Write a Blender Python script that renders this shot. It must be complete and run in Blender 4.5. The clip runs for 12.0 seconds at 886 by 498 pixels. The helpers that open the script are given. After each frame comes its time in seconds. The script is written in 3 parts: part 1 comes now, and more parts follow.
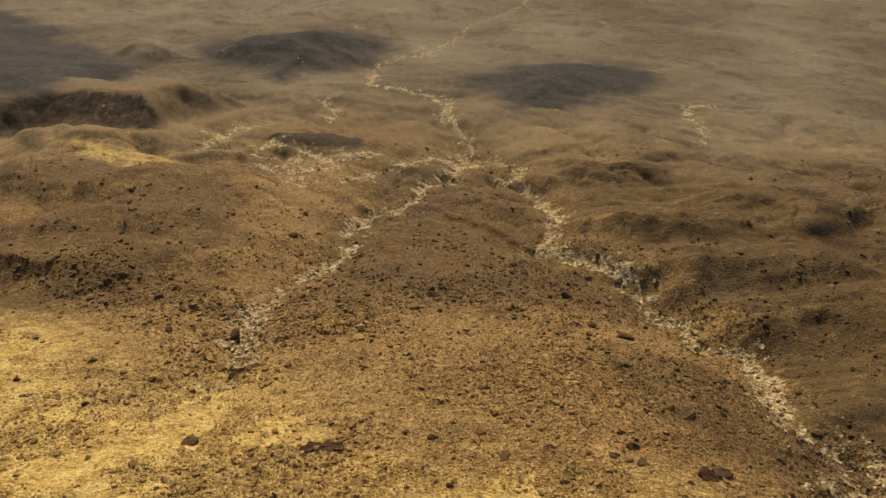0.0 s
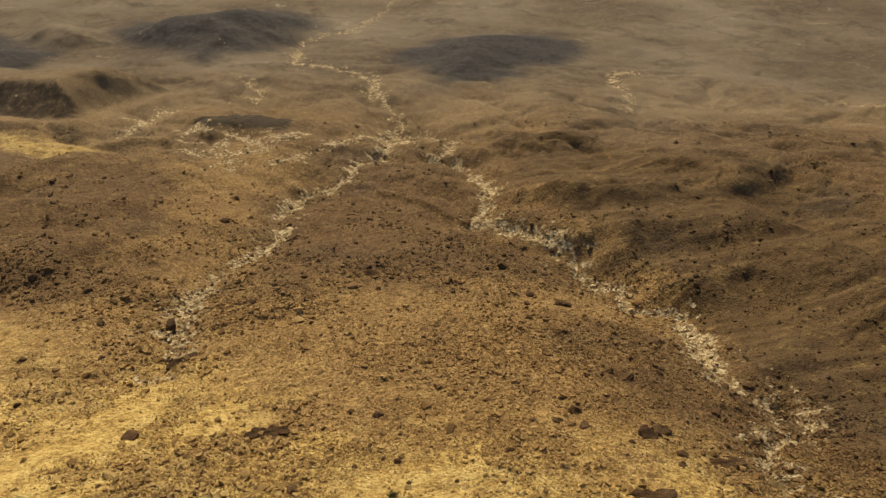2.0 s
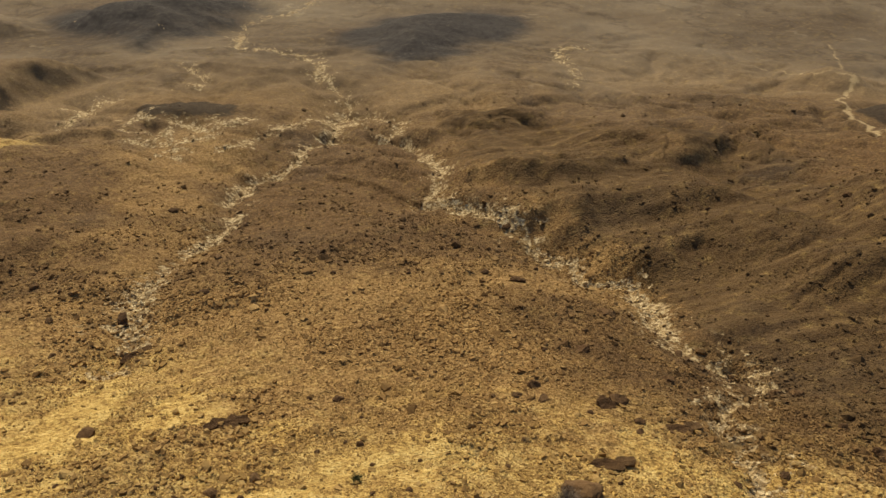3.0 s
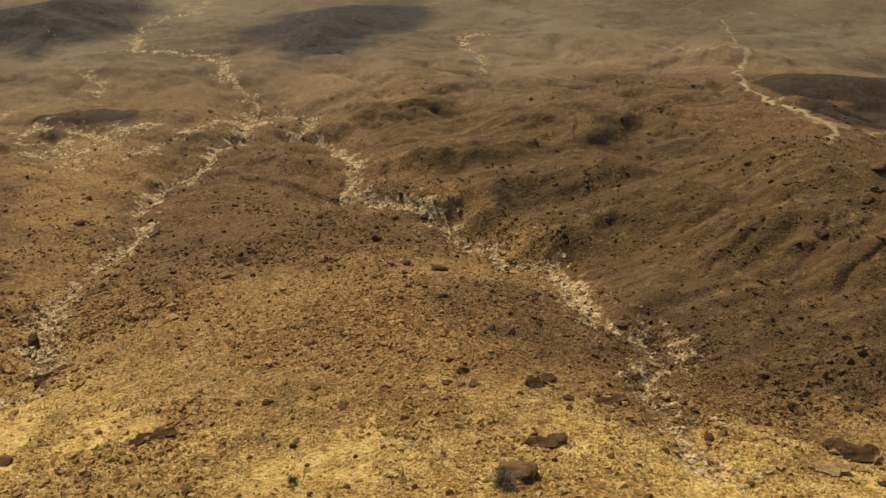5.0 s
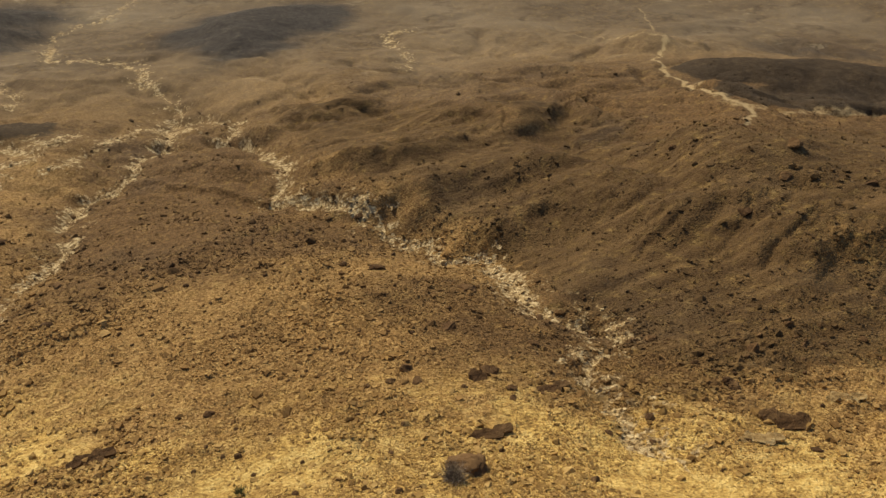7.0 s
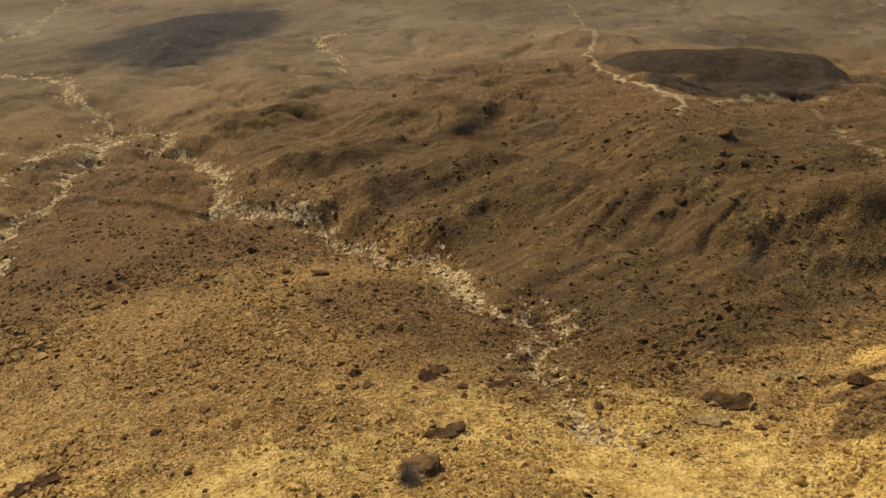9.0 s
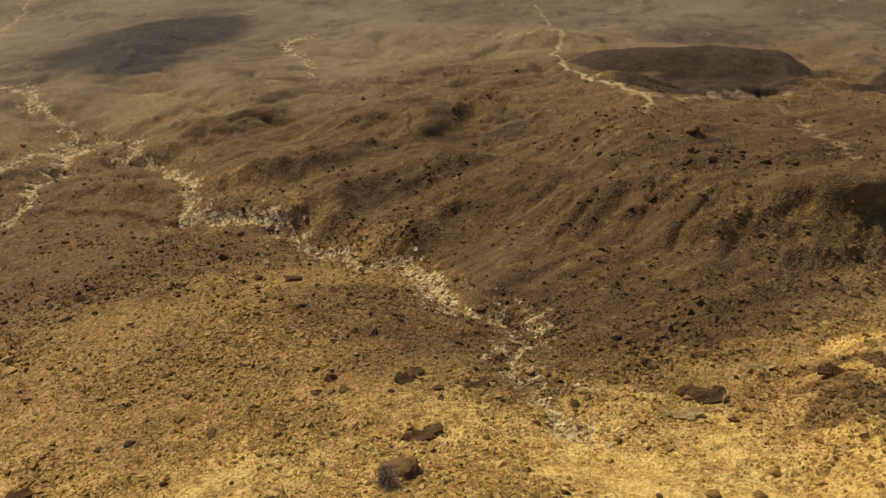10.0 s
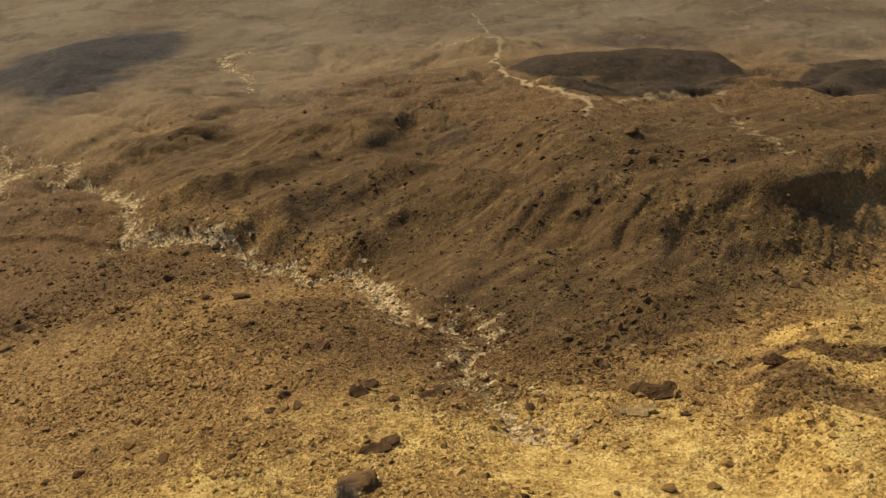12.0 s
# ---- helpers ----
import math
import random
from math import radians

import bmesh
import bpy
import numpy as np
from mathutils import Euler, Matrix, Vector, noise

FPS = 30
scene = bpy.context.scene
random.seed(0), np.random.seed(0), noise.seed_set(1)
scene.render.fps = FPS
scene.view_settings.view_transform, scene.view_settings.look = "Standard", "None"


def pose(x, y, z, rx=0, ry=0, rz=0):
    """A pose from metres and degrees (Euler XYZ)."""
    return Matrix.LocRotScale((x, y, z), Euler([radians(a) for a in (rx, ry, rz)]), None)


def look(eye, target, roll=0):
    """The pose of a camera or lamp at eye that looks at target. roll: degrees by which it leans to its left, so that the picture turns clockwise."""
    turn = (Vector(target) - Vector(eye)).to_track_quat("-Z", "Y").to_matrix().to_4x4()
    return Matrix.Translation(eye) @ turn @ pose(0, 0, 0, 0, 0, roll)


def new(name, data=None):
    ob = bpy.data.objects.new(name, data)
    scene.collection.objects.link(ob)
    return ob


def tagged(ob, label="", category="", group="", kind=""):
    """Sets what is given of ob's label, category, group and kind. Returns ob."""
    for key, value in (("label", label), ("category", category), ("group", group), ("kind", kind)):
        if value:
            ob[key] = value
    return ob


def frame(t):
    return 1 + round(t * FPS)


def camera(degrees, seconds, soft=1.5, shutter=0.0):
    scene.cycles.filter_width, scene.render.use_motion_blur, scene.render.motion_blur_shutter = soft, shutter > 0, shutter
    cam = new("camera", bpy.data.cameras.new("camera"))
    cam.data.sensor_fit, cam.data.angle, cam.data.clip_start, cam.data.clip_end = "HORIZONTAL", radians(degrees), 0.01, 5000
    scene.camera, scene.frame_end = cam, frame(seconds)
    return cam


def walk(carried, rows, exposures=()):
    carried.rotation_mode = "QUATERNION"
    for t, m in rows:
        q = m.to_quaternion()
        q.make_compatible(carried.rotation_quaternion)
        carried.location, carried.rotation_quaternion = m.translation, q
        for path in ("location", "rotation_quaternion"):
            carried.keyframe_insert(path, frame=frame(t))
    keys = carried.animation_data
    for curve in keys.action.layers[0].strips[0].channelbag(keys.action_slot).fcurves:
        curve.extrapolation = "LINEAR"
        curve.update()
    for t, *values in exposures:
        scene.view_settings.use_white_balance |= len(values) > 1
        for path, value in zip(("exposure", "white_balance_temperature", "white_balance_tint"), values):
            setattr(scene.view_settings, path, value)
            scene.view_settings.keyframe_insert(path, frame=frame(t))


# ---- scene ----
cam = camera(56.4, 12.0, soft=1.5)
PATH = [
    (0.0, pose(0, 0, 210, 58.000, -0.000, 0.000)),
    (0.5, pose(0, 0, 210, 57.785, 0.028, -0.824)),
    (1.0, pose(0, 0, 210, 57.408, -0.006, -2.094)),
    (1.5, pose(0, 0, 210, 56.931, 0.069, -3.682)),
    (2.0, pose(0, 0, 210, 56.334, 0.104, -5.346)),
    (2.5, pose(0, 0, 210, 55.519, 0.151, -7.146)),
    (3.0, pose(0, 0, 210, 54.963, 0.258, -9.322)),
    (3.5, pose(0, 0, 210, 54.812, 0.322, -11.162)),
    (5.5, pose(0, 0, 210, 54.166, 0.439, -17.693)),
    (6.0, pose(0, 0, 210, 54.087, 0.445, -19.023)),
    (6.5, pose(0, 0, 210, 54.071, 0.450, -20.297)),
    (7.0, pose(0, 0, 210, 54.070, 0.493, -21.720)),
    (9.0, pose(0, 0, 210, 54.091, 0.549, -26.592)),
    (9.5, pose(0, 0, 210, 54.147, 0.586, -27.748)),
    (10.0, pose(0, 0, 210, 54.195, 0.601, -28.948)),
    (10.5, pose(0, 0, 210, 54.308, 0.612, -30.101)),
    (11.0, pose(0, 0, 210, 54.497, 0.662, -31.286)),
    (11.5, pose(0, 0, 210, 54.643, 0.652, -32.353)),
    (12.0, pose(0, 0, 210, 54.784, 0.667, -33.357)),
]
walk(cam, PATH, exposures=[(0.0, -0.02, 7100, 8), (12.0, -0.02, 7100, 8)])

# ---- world, sun ----
SUN_ELEVATION, SUN_AZIMUTH = 38.0, -8.0  # degrees; azimuth clockwise from +y
world = bpy.data.worlds.new("desert_sky")
scene.world = world
world.use_nodes = True
wn = world.node_tree.nodes
sky = wn.new("ShaderNodeTexSky")
sky.sky_type = "NISHITA"
sky.sun_disc = False
sky.sun_elevation, sky.sun_rotation = radians(SUN_ELEVATION), radians(SUN_AZIMUTH)
sky.dust_density, sky.altitude = 3.0, 800.0
wn["Background"].inputs["Strength"].default_value = 0.105
world.node_tree.links.new(sky.outputs[0], wn["Background"].inputs["Color"])
sun_data = bpy.data.lights.new("sun", "SUN")
sun_data.energy, sun_data.angle, sun_data.color = 4.0, radians(0.6), (1.0, 0.86, 0.62)
sun = new("sun", sun_data)
_el, _az = radians(SUN_ELEVATION), radians(SUN_AZIMUTH)
SUN_DIR = Vector((math.sin(_az) * math.cos(_el), math.cos(_az) * math.cos(_el), math.sin(_el)))
sun.matrix_world = look(SUN_DIR * 500, (0, 0, 0))

# ---- terrain: plan in metres, z = 0 is the desert floor ----
TAB_H = [-400, -120, 0, 60, 80, 110, 150, 200, 270, 350, 450, 600, 800, 1200, 2200, 6000]
TAB_Z = [230, 215, 168, 140, 132.5, 122, 109, 95, 79, 64, 50, 35, 22, 10, 3, 0]

GULLY_WEST = [(-37, 104), (-37, 121), (-38, 133), (-35, 149), (-33, 161), (-28, 171), (-24, 183), (-26, 199), (-21, 216), (-14, 222), (-9, 232), (-8, 241), (1, 252), (2, 263), (5, 287)]
GULLY_EAST = [(62, 87), (59, 92), (56, 98), (57, 106), (59, 118), (58, 127), (51, 129), (49, 139), (43, 148), (43, 154), (41, 161), (33, 174), (26, 182), (29, 191), (35, 207), (32, 218), (28, 242), (21, 252), (29, 267), (19, 285), (9, 299)]
GULLY_TOP = [(62, 89), (62, 82), (53, 75), (48, 68), (49, 65), (48, 59), (47, 52)]
RIVER = [(12, 272), (5, 287), (9, 299), (9, 316), (3, 341), (-5, 378), (-19, 391), (-37, 399), (-38, 464), (-28, 470), (-11, 478), (-1, 499), (12, 543), (18, 577), (40, 610), (57, 635), (80, 700), (140, 900)]
SIDE_WADIS = [
    [(-50, 328), (-46, 340), (-57, 363)],
    [(-32, 237), (-16, 258), (-5, 275), (11, 298)],
    [(-88, 274), (-88, 309), (-83, 316), (-71, 317)],
    [(-62, 252), (-53, 252), (-50, 270), (-36, 258), (-25, 271)],
    [(102, 299), (110, 322), (111, 351), (115, 365), (131, 369)],
]
# crest lines of the benches that break off towards the south: height, run of the face, length of the back slope
BENCHES = [
    (4.6, 11, 38, [(34, 183), (43, 191), (49, 189), (56, 185), (62, 181), (66, 170)]),
    (5.6, 14, 44, [(47, 149), (53, 154), (59, 160), (68, 161), (82, 157), (98, 154)]),
    (4.1, 14, 44, [(30, 240), (38, 254), (49, 252), (60, 247), (72, 240)]),
    (3.2, 11, 34, [(76, 226), (82, 211), (90, 203), (95, 187), (104, 178)]),
    (5.0, 16, 34, [(57, 127), (70, 136), (79, 137), (90, 135), (104, 138)]),
    (3.1, 14, 34, [(100, 122), (111, 121), (124, 123), (140, 124)]),
    (4.5, 14, 44, [(-160, 240), (-143, 236), (-125, 222), (-100, 213), (-84, 208)]),
    (3.4, 9, 30, [(-112, 158), (-94, 159), (-87, 162), (-78, 159), (-62, 152)]),
    (4.1, 18, 34, [(-175, 300), (-142, 287), (-122, 278), (-105, 272)]),
    (1.3, 11, 34, [(-36, 116), (-29, 127), (-22, 142), (-17, 170)]),
    (3.1, 14, 34, [(-120, 190), (-95, 186), (-75, 190), (-58, 186)]),
    (2.2, 18, 44, [(100, 260), (120, 252), (140, 240), (158, 222)]),
    (2.2, 18, 44, [(112, 214), (126, 205), (140, 190), (152, 178)]),
    (4.0, 5, 40, [(124, 80), (134, 82), (150, 82), (172, 81), (195, 79)]),
]
TRACK = [(215, 282), (186, 249), (175, 225), (170, 209), (154, 181), (152, 170), (154, 163), (150, 155), (136, 142)]
SIDE_TRACK = [(166, 198), (181, 212), (188, 211), (195, 203)]
FAR_TRACK = [(261, 369), (239, 327), (215, 282), (205, 290), (204, 312), (201, 324), (190, 330)]
YELLOW_TRACK = [(186, 142), (183, 129), (159, 104), (152, 94)]
CREST_PALE = [(152, 174), (153, 160), (173, 160), (191, 157), (205, 153)]

SHELF = [(101, 112), (107, 106), (114, 101), (117, 89), (126, 83), (136, 80), (162, 84), (171, 81), (240, 70), (330, 90), (272, 138), (241, 153), (227, 166), (207, 166), (181, 173), (168, 195), (150, 170), (128, 140)]
MESA_WEST = [(-269, 305), (-179, 315), (-171, 327), (-144, 320), (-120, 310), (-98, 350), (-171, 372), (-299, 375)]
RIDGE_EAST = [(176, 240), (205, 226), (236, 214), (252, 200), (262, 176)]
RIDGE_FAR = [(236, 152), (270, 158), (300, 158), (345, 148), (420, 120)]
DARK_HILL_C = [(-326, 607), (-254, 555), (-181, 465), (-148, 451), (-165, 416), (-168, 341), (-185, 326), (-380, 400), (-440, 560)]
SHADED_FACE_WEST = [(-184, 323), (-175, 335), (-149, 330), (-123, 319), (-108, 306), (-117, 300), (-178, 305)]
SHADED_FACE_EAST = [(181, 211), (195, 202), (209, 206), (235, 199), (243, 188), (225, 165), (205, 151), (190, 158), (169, 162), (152, 168)]
SHADED_FACE_FAR = [(238, 154), (317, 191), (351, 182), (263, 133), (227, 140)]
DARK_HILL_A = [(-148, 465), (-134, 500), (-101, 512), (-68, 537), (-30, 507), (-17, 489), (-49, 423), (-73, 403), (-103, 422)]
DARK_HILL_B = [(9, 405), (28, 459), (59, 473), (91, 467), (116, 447), (107, 407), (68, 349), (43, 335), (26, 334)]
HEAPS = [(-62, 96, 2.5), (-52, 101, 3), (-17, 72, 3), (-76, 160, 4), (-54, 146, 3.5), (-25, 219, 4), (-32, 104, 2.2), (28, 58, 2.5), (40, 67, 3), (52, 55, 3), (66, 48, 3), (65, 60, 3.5), (51, 66, 3), (43, 67, 3), (-41, 136, 6), (42, 156, 7), (49, 126, 6), (63, 133, 5), (27, 149, 6), (-15, 151, 5), (-73, 147, 5), (-89, 210, 6), (113, 64, 4), (63, 27, 2.5), (62, 33, 3), (72, 71, 4), (20, 107, 5)]
LEDGES = [(69, 40), (83, 47), (95, 51), (117, 48), (170, 40), (160, -10), (90, -10), (58, 14)]
SAND_WEST = [(-85, 127), (-66, 115), (-50, 106), (-41, 107), (-36, 114), (-25, 106), (-17, 94), (-14, 85), (-16, 74), (-9, 65), (0, 54), (-10, 30), (-60, 40), (-110, 80)]
SAND_EAST = [(36, 52), (43, 55), (45, 49), (48, 43), (55, 46), (61, 45), (68, 39), (81, 45), (92, 49), (115, 56), (135, 58), (120, 10), (50, 10), (27, 42)]
SAND_MID = [(-2, 69), (4, 73), (7, 75), (8, 67), (12, 68), (17, 63), (21, 60), (23, 56), (27, 45), (10, 30), (-8, 45), (-6, 60)]
SAND_HEAD = [(-39, 109), (-33, 114), (-23, 104), (-21, 96), (-34, 97)]
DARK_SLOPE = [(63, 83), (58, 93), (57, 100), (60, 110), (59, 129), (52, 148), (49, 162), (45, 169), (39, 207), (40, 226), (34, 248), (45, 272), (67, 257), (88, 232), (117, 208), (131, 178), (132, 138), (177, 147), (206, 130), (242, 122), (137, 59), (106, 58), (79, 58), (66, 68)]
HILL_WEST = [(-202, 463), (-206, 517), (-199, 541), (-158, 499), (-127, 459), (-158, 445)]
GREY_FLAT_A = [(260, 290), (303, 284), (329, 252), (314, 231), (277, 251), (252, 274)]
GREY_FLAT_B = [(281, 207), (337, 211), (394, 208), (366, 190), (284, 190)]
BUTTES = [(-65, 290), (-48, 291), (-31, 285), (-28, 272), (-46, 271), (-60, 272)]
SUNLIT_BANK = [(-152, 288), (-119, 270), (-88, 255), (-88, 232), (-116, 248)]
BADLANDS = [(-101, 307), (-84, 320), (-50, 272), (-30, 276), (-17, 267), (-28, 253), (-38, 233), (-36, 218), (-48, 215), (-62, 252), (-84, 264)]
OVAL_A = [(87, 230), (97, 219), (98, 196), (106, 177), (99, 159), (89, 170), (90, 202)]
OVAL_B = [(47, 214), (61, 213), (67, 189), (63, 182), (50, 186)]
CRAGS = [
    [(-101, 158), (-84, 150), (-70, 145), (-56, 138), (-44, 135), (-37, 130)],
    [(-23, 122), (-15, 125), (-3, 141), (15, 160), (28, 159), (32, 138)],
    [(62, 81), (65, 73), (69, 65), (85, 66), (92, 66)],
    [(116, 148), (119, 120), (135, 102), (169, 105), (172, 83)],
    [(-135, 222), (-125, 223), (-108, 220), (-92, 214)],
]


def vnoise(x, y, seed=0):
    """Smooth value noise in -1..1 on a unit lattice."""
    xi, yi = np.floor(x), np.floor(y)
    fx, fy = x - xi, y - yi
    fx, fy = fx * fx * fx * (fx * (fx * 6 - 15) + 10), fy * fy * fy * (fy * (fy * 6 - 15) + 10)
    xi, yi = xi.astype(np.int64), yi.astype(np.int64)

    def corner(a, b):
        h = (a * 374761393 + b * 668265263 + seed * 974634777) & 0xFFFFFFFF
        h = ((h ^ (h >> 13)) * 1274126177) & 0xFFFFFFFF
        return ((h ^ (h >> 16)) & 0xFFFF) / 32767.5 - 1
    return ((corner(xi, yi) * (1 - fx) + corner(xi + 1, yi) * fx) * (1 - fy)
            + (corner(xi, yi + 1) * (1 - fx) + corner(xi + 1, yi + 1) * fx) * fy)


def fbm(x, y, size, octaves, seed=0, gain=0.5):
    out, amp = 0.0, 1.0
    for k in range(octaves):
        c, s = math.cos(0.6 * k), math.sin(0.6 * k)
        out = out + amp * vnoise((x * c - y * s) / size + 17 * k, (x * s + y * c) / size - 9 * k, seed + k)
        amp, size = amp * gain, size / 2.03
    return out


def smooth(v):
    v = np.clip(v, 0, 1)
    return v * v * (3 - 2 * v)


def line_distance(x, y, line):
    best = np.full(np.shape(x), 1e9)
    for (ax, ay), (bx, by) in zip(line, line[1:]):
        dx, dy = bx - ax, by - ay
        u = np.clip(((x - ax) * dx + (y - ay) * dy) / (dx * dx + dy * dy), 0, 1)
        best = np.minimum(best, (x - ax - u * dx) ** 2 + (y - ay - u * dy) ** 2)
    return np.sqrt(best)


def area_distance(x, y, ring):
    """Distance to a closed outline, negative inside."""
    inside = np.zeros(np.shape(x), bool)
    for (ax, ay), (bx, by) in zip(ring, ring[1:] + ring[:1]):
        if ay != by:
            inside ^= ((ay > y) != (by > y)) & (x < (bx - ax) * (y - ay) / (by - ay) + ax)
    d = line_distance(x, y, ring + ring[:1])
    return np.where(inside, -d, d)


def near_line(d, width):
    return np.exp(-(d / width) ** 2)


def bench(x, y, height, run, back, line):
    """A step in the ground along a crest line, with a steep front and a long back slope."""
    best, side, along = np.full(np.shape(x), 1e18), np.zeros(np.shape(x)), np.zeros(np.shape(x))
    lengths = [math.dist(a, b) for a, b in zip(line, line[1:])]
    done, total = 0.0, sum(lengths)
    for (ax, ay), (bx, by), length in zip(line, line[1:], lengths):
        dx, dy = bx - ax, by - ay
        u = np.clip(((x - ax) * dx + (y - ay) * dy) / (length * length), 0, 1)
        d = (x - ax - u * dx) ** 2 + (y - ay - u * dy) ** 2
        closer = d < best
        best = np.where(closer, d, best)
        side = np.where(closer, np.sign(dx * (y - ay) - dy * (x - ax)), side)
        along = np.where(closer, (done + u * length) / total, along)
        done += length
    d = np.sqrt(best) * side
    ends = smooth(along / 0.22) * smooth((1 - along) / 0.22)
    return height * ends * smooth((d + run) / run) * np.exp(-np.maximum(d, 0) / back)


def hogback(x, y, line):
    """0 to 1: a ridge with a long western flank and a steep eastern back."""
    bearing = np.arctan2(x, y)
    b = np.array([math.atan2(*p) for p in line])
    far = np.interp(bearing, b, [math.hypot(*p) for p in line])
    d = np.hypot(x, y) - far
    ends = smooth((bearing - b[0]) / 0.09) * smooth((b[-1] - bearing) / 0.07)
    return np.where(d < 0, smooth(1 + d / 42), np.exp(-(d / 14) ** 2)) * ends


def survey(x, y):
    """Height and ground cover at the places x, y: a dict of arrays."""
    s, l = 0.292 * x + 0.956 * y, 0.956 * x - 0.292 * y
    rho = np.where(s > 0, np.hypot(s, 0.75 * l), 0.75 * np.abs(l) + s)
    z = np.interp(rho, TAB_H, TAB_Z)
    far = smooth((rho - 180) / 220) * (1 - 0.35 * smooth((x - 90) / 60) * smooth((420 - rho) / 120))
    # ragged outlines
    wx = x + fbm(x, y, 18, 3, 11) * 3.0
    wy = y + fbm(x, y, 18, 3, 23) * 3.0
    fx, fy = x + fbm(x, y, 50, 4, 31) * 10, y + fbm(x, y, 50, 4, 37) * 10
    bx, by = x + fbm(x, y, 6, 3, 41) * 1.5, y + fbm(x, y, 6, 3, 43) * 1.5
    dw, de, dt, dr = (line_distance(bx, by, line) for line in (GULLY_WEST, GULLY_EAST, GULLY_TOP, RIVER))
    ds = np.min([line_distance(bx, by, line) for line in SIDE_WADIS], axis=0)
    crag = np.min([line_distance(wx, wy, line) for line in CRAGS], axis=0)
    shelf, mesa = area_distance(wx, wy, SHELF), area_distance(wx, wy, MESA_WEST)
    ridges = np.maximum(hogback(wx, wy, RIDGE_EAST), hogback(wx, wy, RIDGE_FAR))
    hills = [area_distance(fx, fy, ring) for ring in (DARK_HILL_A, DARK_HILL_B, DARK_HILL_C)]
    dark_hill = np.minimum.reduce(hills)
    ledge = area_distance(wx, wy, LEDGES)
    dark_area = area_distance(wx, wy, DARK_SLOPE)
    big0 = fbm(x, y, 30, 3, 85)
    # valleys
    z = z - 6.5 * np.exp(-dw / 20) - 0.5 * near_line(dw, 4)
    z = z - 6.5 * np.exp(-de / 20) - 0.6 * near_line(de, 4)
    z = z - 1.6 * np.exp(-dt / 6) - 0.8 * near_line(dt, 2.0)
    z = z - 2.2 * np.exp(-dr / 20) - 0.3 * near_line(dr, 4) - 0.8 * np.exp(-ds / 9)
    for height, run, back, line in BENCHES:
        z = z + bench(wx + 0.35 * (fx - x), wy + 0.35 * (fy - y), height, run, back, line)
    # raised forms
    flank = smooth((wx - 58) / 60) * smooth((y - 60) / 30) * smooth((300 - y) / 120) * smooth((330 - x) / 120)
    z = z + 5.5 * flank + 6 * smooth((20 - shelf) / 26)
    z = z + 2.0 * near_line(line_distance(wx, wy, TRACK), 14) + 7 * near_line(np.hypot(wx - 214, wy - 292), 16)
    z = z + 13 * smooth((11 - mesa) / 22)
    z = z + 9 * ridges * (1 + 0.10 * big0)
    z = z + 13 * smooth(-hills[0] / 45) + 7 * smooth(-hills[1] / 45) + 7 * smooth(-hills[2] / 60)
    z = z + 9 * smooth(-area_distance(fx, fy, HILL_WEST) / 30)
    z = z + 4.5 * smooth((3 - ledge) / 8)
    strata = ((0.5 * rho - 0.25 * l) / 3.4 + 0.8 * fbm(x, y, 26, 3, 71)) % 1
    on_ledge = smooth((8 - ledge) / 10)
    z = z + 1.1 * (smooth(strata * 1.6) - strata) * on_ledge
    z = z + 2.2 * smooth((6 - area_distance(wx, wy, BUTTES)) / 12)
    z = z + 0.8 * near_line(crag, 4.5)
    # rills on the steep east slope
    across, along = 0.42 * x - 0.9 * y, 0.9 * x + 0.42 * y
    slope = smooth((27 - shelf) / 10) * smooth((shelf + 5) / 7) * smooth((150 - y) / 40)
    bend = 0.35 * vnoise(along / 12, across / 9, 5) + 0.25 * vnoise(along / 5, across / 4, 6)
    rill = np.abs(vnoise(across / 8.5 + 0.7 * bend, along / 60, 3)) + 0.4 * np.abs(vnoise(across / 3.4 + bend, along / 40, 8))
    z = z - 2.2 * slope * (1 - rill)
    across2, along2 = 0.46 * wx - 0.89 * wy, 0.89 * wx + 0.46 * wy
    streak = np.abs(vnoise(across2 / 14 + 0.5 * bend, along2 / 80, 13)) + 0.35 * np.abs(vnoise(across2 / 5 + 0.6 * bend, along2 / 50, 14))
    z = z + 1.6 * streak * smooth((8 - dark_area) / 20) * smooth((shelf + 4) / 12)
    # rolling ground, hummocks, rubble
    calm = (1 - 0.6 * smooth(-dark_hill / 20)) * (1 - 0.85 * smooth((20 - mesa) / 10)) * (1 - 0.9 * smooth(ridges / 0.3))
    z = z + calm * (fbm(x, y, 45, 2, 51) * 1.5 + fbm(x, y, 11, 3, 53) * 0.5)
    ridge = np.abs(fbm(fx * 0.9 + 0.5 * fy, fy, 42, 4, 61)) + 0.5 * np.abs(fbm(fx, fy * 0.8, 19, 3, 63))
    channel = np.exp(-ridge * 5.0)
    mid = smooth((rho - 150) / 110) * (1 - 0.85 * smooth((rho - 270) / 200)) * calm
    z = z - mid * (1.8 * channel - 3.4 * np.minimum(ridge, 0.9)) + mid * 0.25 * np.abs(fbm(x, y, 7, 3, 65))
    patch = fbm(x, y, 9, 4, 81)
    big = fbm(x, y, 40, 3, 83)
    rough = smooth(0.55 + 0.8 * fbm(x, y, 16, 3, 87)) * (1 - 0.7 * smooth((rho - 220) / 120))
    rough = np.maximum(rough, near_line(crag, 6)) * (1 - 0.7 * smooth((patch - 0.15) / 0.35))
    z = z + rough * (0.42 * np.abs(vnoise(x / 1.5, y / 1.5, 57)) + 0.30 * np.abs(vnoise(x / 0.7 + 5, y / 0.7, 58)) + 0.3 * vnoise(x / 3.2, y / 3.2, 59))
    # ground cover
    wide = 1 + rho / 500
